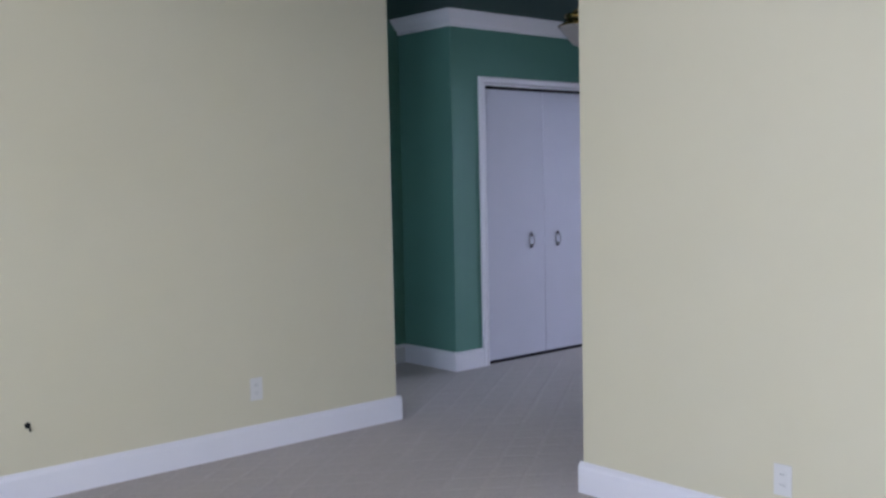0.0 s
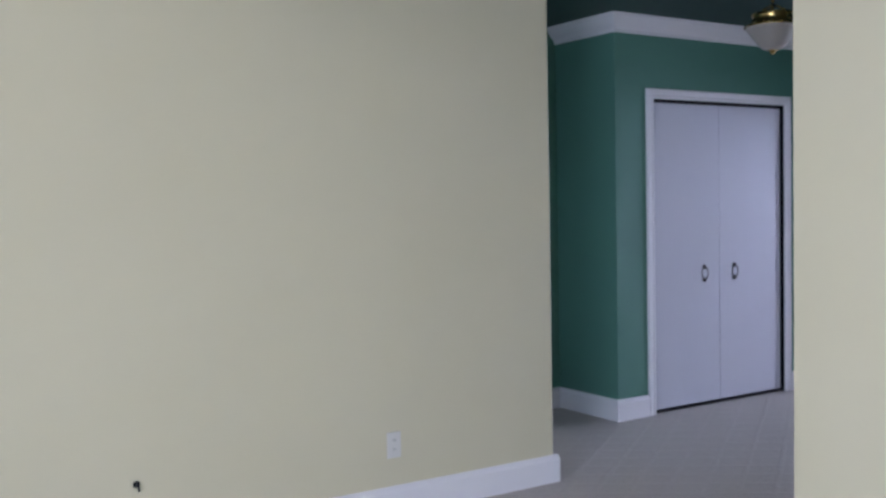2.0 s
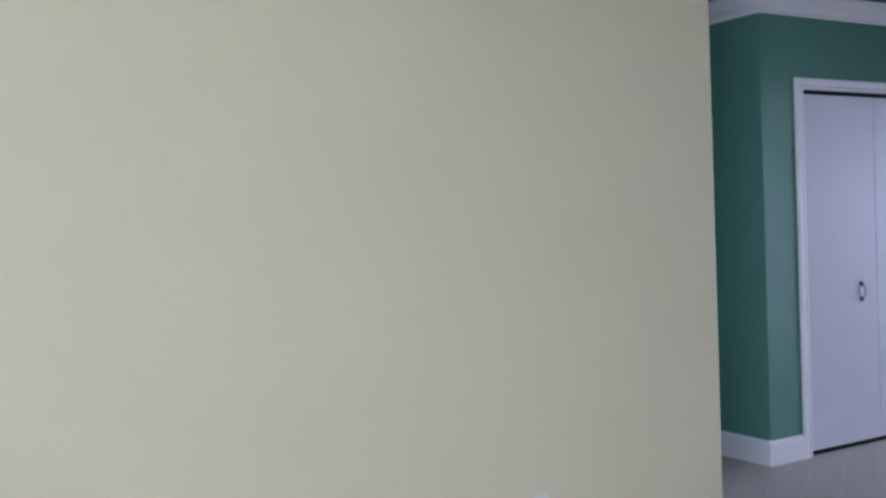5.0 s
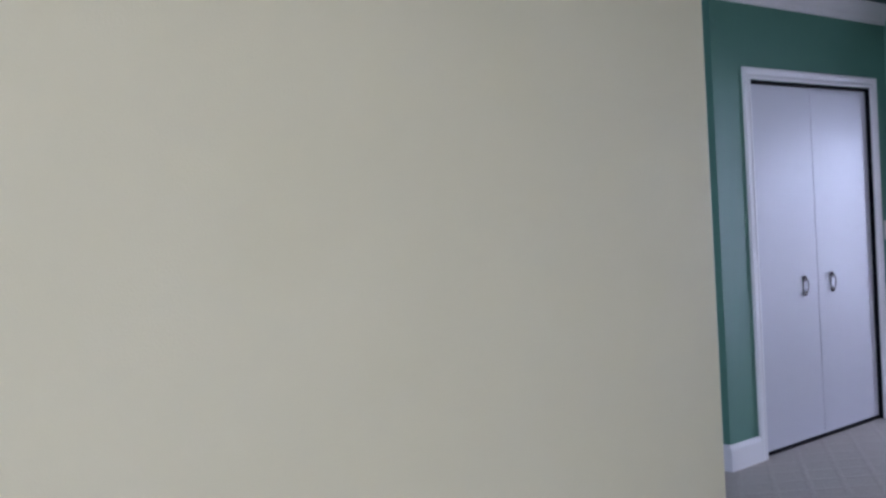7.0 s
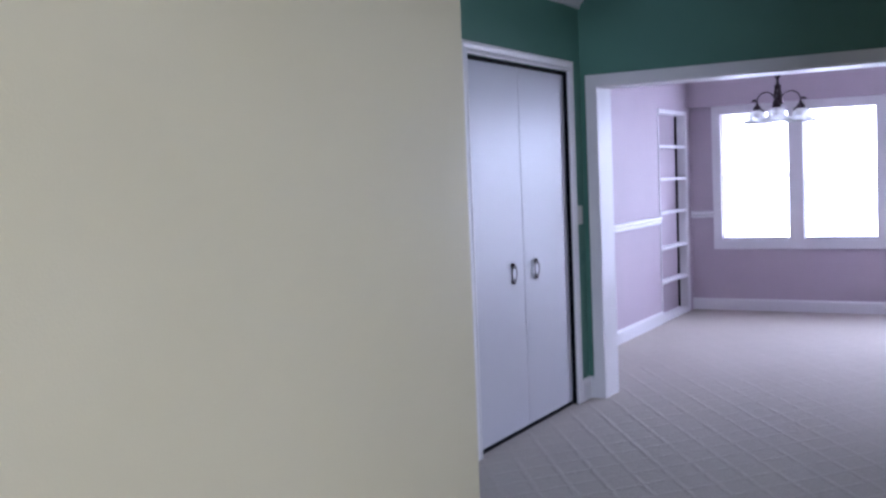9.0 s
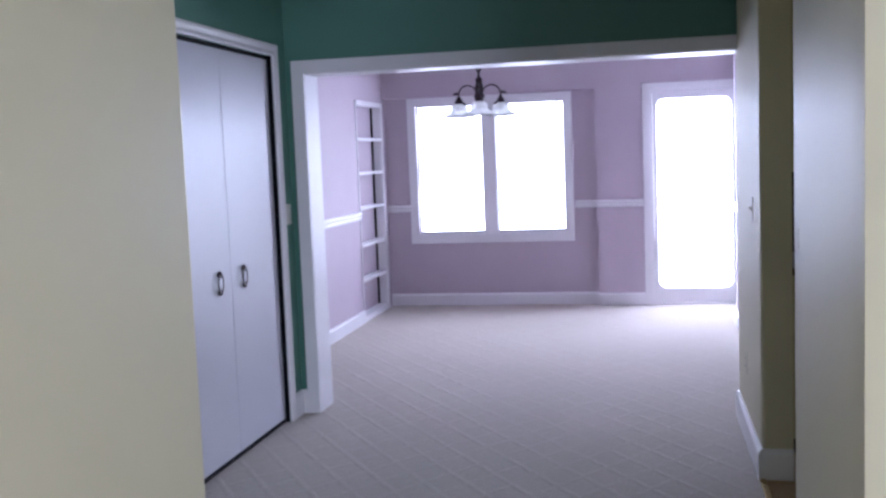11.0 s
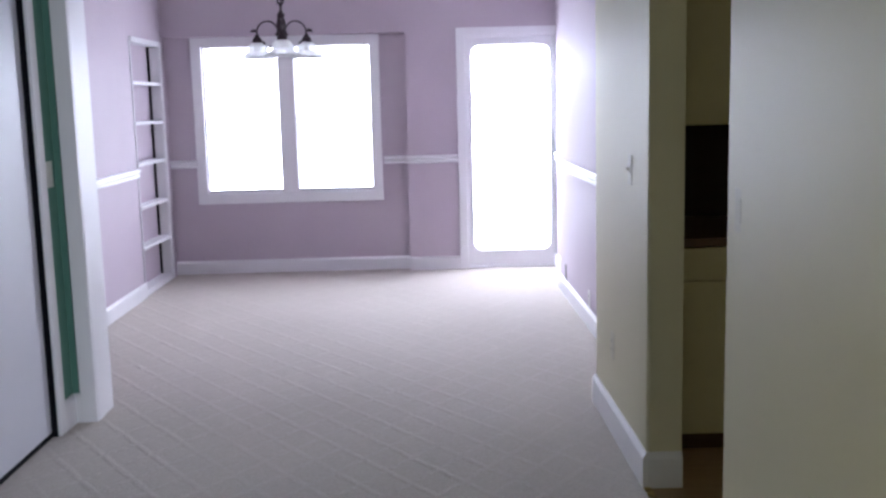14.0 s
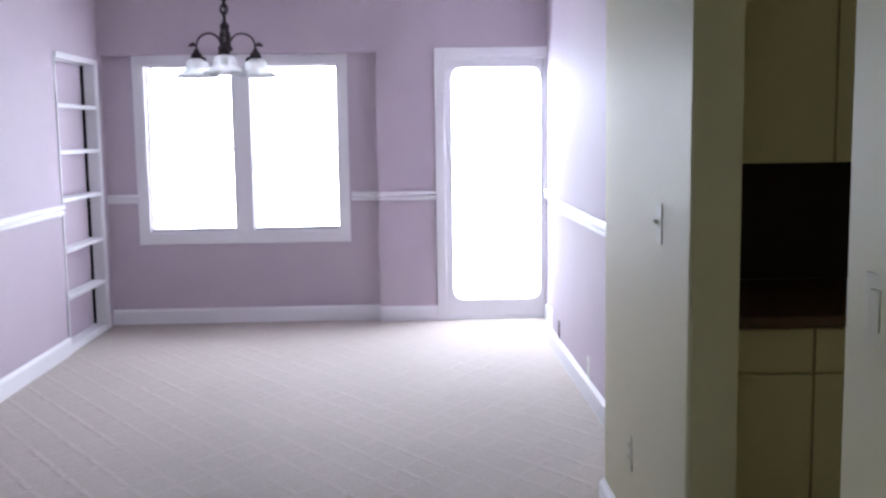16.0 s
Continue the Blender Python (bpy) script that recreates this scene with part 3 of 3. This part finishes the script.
# ---- built-in shelf of the lavender room ----


def built_in_shelf():
    mid = (NY0 + NY1) / 2
    s = thing("built_in_shelf", pose(XL, mid, 0), "empty white built-in wall shelf with five boards", "shelf")
    y0, y1, depth, top = NY0 - mid + 0.001, NY1 - mid - 0.001, 0.093, 1.974
    part("side_panel", boxes((-depth, 0.006, y0, y0 + 0.010, 0.0, top)), TRIM, s)
    part("side_panel", boxes((-depth + 0.022, 0.006, y1 - 0.014, y1, 0.0, top)), TRIM, s)
    part("stile", boxes((0.0005, 0.008, y0 - 0.012, y0 - 0.0005, 0.0, top), bevel=0.001), TRIM, s)
    part("stile", boxes((0.0005, 0.012, y1 + 0.0005, y1 + 0.060, 0.0, top), bevel=0.002), TRIM, s)
    part("top_rail", boxes((-depth, 0.013, y0 + 0.011, y1 - 0.015, 1.935, top), bevel=0.002), TRIM, s)
    part("bottom_rail", boxes((-depth, 0.008, y0 + 0.011, y1 - 0.015, 0.0, 0.05), bevel=0.002), TRIM, s)
    part("back_panel", boxes((-depth, -depth + 0.006, y0 + 0.011, y1 - 0.034, 0.051, 1.934)), PURPLE, s, "lavender back panel")
    # Near-black strips paint the shade of the niche's back corner gap.
    part("back_gap_shade", boxes((-depth + 0.0005, -depth + 0.003, y1 - 0.033, y1 - 0.0005, 0.051, 1.934), (-depth + 0.003, -depth + 0.0215, y1 - 0.006, y1 - 0.0005, 0.051, 1.934)), SLOT, s, "dark strip for the shaded gap beside the back panel")
    for z in (1.631, 1.325, 1.012, 0.680, 0.366):
        part("shelf_board", boxes((-depth + 0.007, 0.010, y0 + 0.011, y1 - 0.015, z - 0.013, z + 0.013), bevel=0.003), TRIM, s)


built_in_shelf()


# ---- lamps ----


def chandelier():
    c = thing("chandelier", pose(0.772, 3.525, 0), "dark bronze three-arm chandelier with frosted glass bell shades", "chandelier")
    part("canopy", lathe([(0.0, CEIL), (0.065, CEIL), (0.06, CEIL - 0.012), (0.03, CEIL - 0.03), (0.008, CEIL - 0.036), (0.0, CEIL - 0.036)], 24), BRONZE, c, smooth=True)
    chain = bmesh.new()
    z, k = CEIL - 0.045, 0
    while z > 2.045:
        pts = []
        for i in range(14):
            a = 2 * math.pi * i / 14
            px, pz = 0.018 * math.cos(a), 0.027 * math.sin(a)
            pts.append((px, 0, z + pz) if k % 2 else (0, px, z + pz))
        tube(pts, 0.0062, chain, 6, True)
        z, k = z - 0.036, k + 1
    part("chain", chain, BRONZE, c, smooth=True)
    part("cord", tube([(0.006 * math.sin(i * 1.1), 0.006 * math.cos(i * 1.1), CEIL - 0.04 - i * 0.0215) for i in range(21)], 0.004, sides=6), BRONZE, c, "dark lamp cord")
    part("column", lathe([(0.0, 2.045), (0.010, 2.043), (0.013, 2.028), (0.024, 2.020), (0.027, 2.006), (0.022, 1.996), (0.025, 1.985), (0.030, 1.968), (0.033, 1.94), (0.026, 1.912), (0.042, 1.892), (0.040, 1.878), (0.016, 1.868), (0.0, 1.864)], 20), BRONZE, c, smooth=True)
    for i in range(3):
        a = radians(-82 + 120 * i)
        ca, sa = math.cos(a), math.sin(a)

        def at(r, z):
            return (r * ca, r * sa, z)

        pts = [at(0.024, 1.888)]
        for j in range(15):
            th = math.pi * (1 - j / 14)
            pts.append(at(0.106 + 0.077 * math.cos(th), 1.910 + 0.066 * math.sin(th)))
        pts.append(at(0.183, 1.885))
        arm = part("arm", tube(pts, 0.0058, sides=8), BRONZE, c, smooth=True)
        m = Matrix.Translation(at(0.183, 0))
        bm = lathe([(0.0, 1.899), (0.012, 1.896), (0.015, 1.882), (0.028, 1.868), (0.033, 1.848), (0.036, 1.836), (0.0, 1.834)], 18)
        bmesh.ops.transform(bm, matrix=m, verts=bm.verts)
        part("socket", bm, BRONZE, arm, smooth=True)
        prof = [(0.026, 1.846), (0.046, 1.837), (0.059, 1.822), (0.063, 1.804), (0.060, 1.792), (0.068, 1.780), (0.088, 1.766), (0.104, 1.756), (0.108, 1.742)]
        bm = lathe(prof, 60, None, 0.08, 10)
        bmesh.ops.transform(bm, matrix=m, verts=bm.verts)
        sh = part("shade", bm, BELL, c, "frosted ruffled glass bell shade", True)
        sh.modifiers.new("thickness", "SOLIDIFY").thickness = 0.003
        bm = bmesh.new()
        bmesh.ops.create_uvsphere(bm, u_segments=14, v_segments=10, radius=0.02, matrix=m @ Matrix.Translation((0, 0, 1.806)) @ Matrix.Diagonal((1, 1, 1.3, 1)))
        part("bulb", bm, FROST, sh, "unlit bulb", True)
        for t in ([at(0.186, 1.912), at(0.202, 1.922), at(0.222, 1.918), at(0.234, 1.912)], [at(0.168, 1.850), at(0.150, 1.842), at(0.132, 1.838), at(0.122, 1.826)]):
            part("leaf", tube(t, [0.003, 0.012, 0.009, 0.002], sides=8), BRONZE, arm, "dark bronze leaf ornament", True)


chandelier()


def pendant():
    p = thing("pendant_lamp", pose(1.030, -0.128, 0), "brass pendant lamp with a frosted glass bowl", "ceiling lamp")
    part("canopy", lathe([(0.0, CEIL), (0.075, CEIL), (0.072, CEIL - 0.012), (0.03, CEIL - 0.028), (0.0, CEIL - 0.03)], 28), BRASS, p, smooth=True)
    part("stem", tube([(0, 0, CEIL - 0.02), (0, 0, 2.20)], 0.007), BRASS, p, smooth=True)
    part("ring", lathe([(0.098, 2.385), (0.106, 2.388), (0.113, 2.378), (0.106, 2.365), (0.110, 2.345), (0.122, 2.331), (0.139, 2.325), (0.143, 2.317), (0.138, 2.312), (0.118, 2.318), (0.098, 2.330), (0.098, 2.385)], 40), BRASS, p, "aged brass crown ring", True)
    spokes = bmesh.new()
    for i in range(3):
        a = radians(25 + 120 * i)
        tube([(0.006 * math.cos(a), 0.006 * math.sin(a), 2.430), (0.06 * math.cos(a), 0.06 * math.sin(a), 2.402), (0.103 * math.cos(a), 0.103 * math.sin(a), 2.378)], 0.005, spokes, 8)
    part("spoke", spokes, BRASS, p, smooth=True)
    bowl = part("bowl", lathe([(0.138, 2.314), (0.132, 2.300), (0.102, 2.260), (0.074, 2.222), (0.054, 2.201), (0.034, 2.194), (0.0, 2.192)], 40), FROST, p, "frosted white glass bowl", True)
    bowl.modifiers.new("thickness", "SOLIDIFY").thickness = 0.005
    part("finial", lathe([(0.0, 2.194), (0.026, 2.192), (0.028, 2.187), (0.013, 2.182), (0.015, 2.173), (0.008, 2.166), (0.0, 2.164)], 20), BRASS, p, smooth=True)
    for i in range(3):
        a = radians(85 + 120 * i)
        bm = bmesh.new()
        bmesh.ops.create_uvsphere(bm, u_segments=12, v_segments=8, radius=0.011, matrix=Matrix.Translation((0.146 * math.cos(a), 0.146 * math.sin(a), 2.322)))
        part("thumb_screw", bm, BRASS, p, smooth=True)


pendant()


# ---- switches and outlets ----


def wall_plate(name, place, turn, label, category, kind, mat=PLATE, group=""):
    """A plate on a wall; its face looks along the turned +x axis."""
    p = thing(name, pose(*place, 0, 0, turn), label, category, group)
    part("plate", boxes((0, 0.003, -0.036, 0.036, -0.058, 0.058), bevel=0.0022), mat, p)
    if kind == "switch":
        bm = boxes((0.0028, 0.005, -0.006, 0.006, -0.013, 0.013), bevel=0.001)
        part("toggle_frame", bm, mat, p)
        part("toggle", tube([(0.005, 0, 0.0), (0.015, 0, 0.008)], [0.005, 0.0035], sides=8), mat, p)
    elif kind == "rocker":
        part("rocker", boxes((0.0028, 0.0045, -0.016, 0.016, -0.033, 0.033), bevel=0.0015), mat, p)
    elif kind == "outlet":
        for z in (0.020, -0.020):
            r = part("receptacle", lathe([(0.0, 0.0), (0.0165, 0.0), (0.0165, 0.0012), (0.0, 0.0013)], 18), mat, p)
            r.matrix_basis = pose(0.0030, 0, z, 0, 90, 0)
            part("slot", boxes((0.0042, 0.0047, -0.007, -0.005, z - 0.003, z + 0.005), (0.0042, 0.0047, 0.005, 0.007, z - 0.003, z + 0.005)), SLOT, p)
    return p


wall_plate("light_switch", (0.0005, 1.405, 1.160), 0, "white toggle light switch on the green wall", "light switch", "switch")
wall_plate("light_switch", (XC - 0.0005, 0.785, 1.16), 180, "white toggle light switch on the cream pier", "light switch", "switch", CREAM_PLATE)
wall_plate("light_switch", (XK - 0.0025, -0.505, 1.140), 181.2, "ivory rocker light switch beside the kitchen doorway", "light switch", "rocker", CREAM_PLATE)
wall_plate("wall_outlet", (XA + 0.0005, -2.424, 0.320), 0, "white wall outlet low on the long cream wall", "wall outlet", "outlet")
wall_plate("wall_outlet", (XC - 0.0005, 1.135, 0.378), 180, "white wall outlet low on the cream pier", "wall outlet", "outlet", CREAM_PLATE)
wall_plate("wall_outlet", (XE - 0.0005, 3.14, 0.172), 180, "white wall outlet low on the lavender wall", "wall outlet", "outlet")
wall_plate("wall_outlet", (OUT_B1, YB - 0.0005, OUT_B1Z), -90, "white wall outlet low on the cream wall by the passage", "wall outlet", "outlet")
wall_plate("wall_outlet", (XK - 0.0072, OUT_B2, OUT_B2Z), 181.2, "white wall outlet low on the passage wall", "wall outlet", "outlet")


def cable_jack():
    c = thing("cable_jack", pose(XA, -3.565, 0.336), "dark coaxial cable stub in the cream wall", "cable jack")
    part("hole_rim", lathe([(0.0, 0.0005), (0.014, 0.0005), (0.012, 0.002), (0.0, 0.002)], 14), SLOT, c).matrix_basis = pose(0, 0, 0, 0, 90, 0)
    part("cable_stub", tube([(0.0, 0, 0), (0.018, 0, -0.001), (0.024, 0.002, -0.010), (0.023, 0.003, -0.024)], 0.0045, sides=8), SLOT, c, "short bent black cable", True)


cable_jack()

# Small dark plate just above the baseboard, near the wall's step.
wall_plate("wall_outlet", (XE - 0.0005, 4.17, 0.172), 180, "dark brown plate low on the lavender wall", "wall outlet", "outlet", BRONZE)

# ---- kitchen ----
KY, KU = 0.755, 1.06


def cabinet_unit(name, x0, x1, y0, y1, z0, z1, fronts, label, category, toe=0.0):
    """A cabinet carcass with flat fronts; fronts are rows of (x0, x1, z0, z1, part name)."""
    c = thing(name, pose((x0 + x1) / 2, y0, z0), label, category, name + " row")
    cx = (x0 + x1) / 2
    part("body", boxes((x0 - cx, x1 - cx, 0.02, y1 - y0, toe, z1 - z0)), CABINET, c)
    if toe:
        part("toe_kick", boxes((x0 - cx, x1 - cx, 0.115, 0.13, 0, toe)), COUNTER, c, "dark brown recessed toe kick")
    for a, b, f, g, nm in fronts:
        part(nm, boxes((a - cx, b - cx, 0, 0.019, f - z0, g - z0), bevel=0.003), CABINET, c)
    return c


for x0, x1 in ((2.602, 2.905), (2.905, 3.40), (3.40, 3.90)):
    cabinet_unit("base_cabinet", x0, x1, KY, 1.43, 0.0, 0.857,
                 [(x0 + 0.003, x1 - 0.003, 0.724, 0.852, "drawer_front"), (x0 + 0.003, x1 - 0.003, 0.105, 0.717, "door")],
                 "cream painted base cabinet with a drawer over a door", "base cabinet", 0.095)
for x0, x1 in ((2.602, 3.078), (3.078, 3.62)):
    cabinet_unit("wall_cabinet", x0, x1, KU, 1.43, 1.315, 2.25, [(x0 + 0.003, x1 - 0.003, 1.318, 2.245, "door")],
                 "cream painted wall cabinet with a flat door", "wall cabinet")
structure("countertop", boxes((2.600, 3.92, KY - 0.025, 1.432, 0.858, 0.892), bevel=0.004), COUNTER, "brown laminate countertop on the base cabinets", "countertop")
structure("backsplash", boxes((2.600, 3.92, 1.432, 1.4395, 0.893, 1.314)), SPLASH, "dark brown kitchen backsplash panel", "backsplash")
structure("threshold", boxes((2.442, 2.470, YK, YC0, 0.0, 0.006), bevel=0.002), BRASS, "thin brass carpet strip at the kitchen doorway", "threshold")

# ---- outside ----
structure("ground", boxes((-400, 400, 5.68, 400, -0.35, -0.15), (-400, 400, -400, -8.25, -0.35, -0.15)), GRASS, "lawn outside the windows", "lawn")
structure("pavement", boxes((-6, 9, 5.69, 9.5, -0.15, -0.05)), PATIO, "pale concrete patio outside the lavender room", "patio")
# Added glowing plane; whites out the view through window and door.
structure("backdrop", boxes((-14, 18, 14.0, 14.1, -0.3, 9)), DAYLIGHT_GLOW, "glowing plane that stands in for blown-out daylight outside", "daylight")
# Frame of the unseen, assumed south window.
structure("window_2", boxes((4.45, 7.35, SOUTH - 0.10, SOUTH - 0.04, 0.75, 0.80), (4.45, 7.35, SOUTH - 0.10, SOUTH - 0.04, 2.25, 2.30),
                            (4.45, 4.50, SOUTH - 0.10, SOUTH - 0.04, 0.80, 2.25), (7.30, 7.35, SOUTH - 0.10, SOUTH - 0.04, 0.80, 2.25),
                            (5.87, 5.93, SOUTH - 0.10, SOUTH - 0.04, 0.80, 2.25)), TRIM, "assumed wide white framed window, unseen behind the walker", "window")
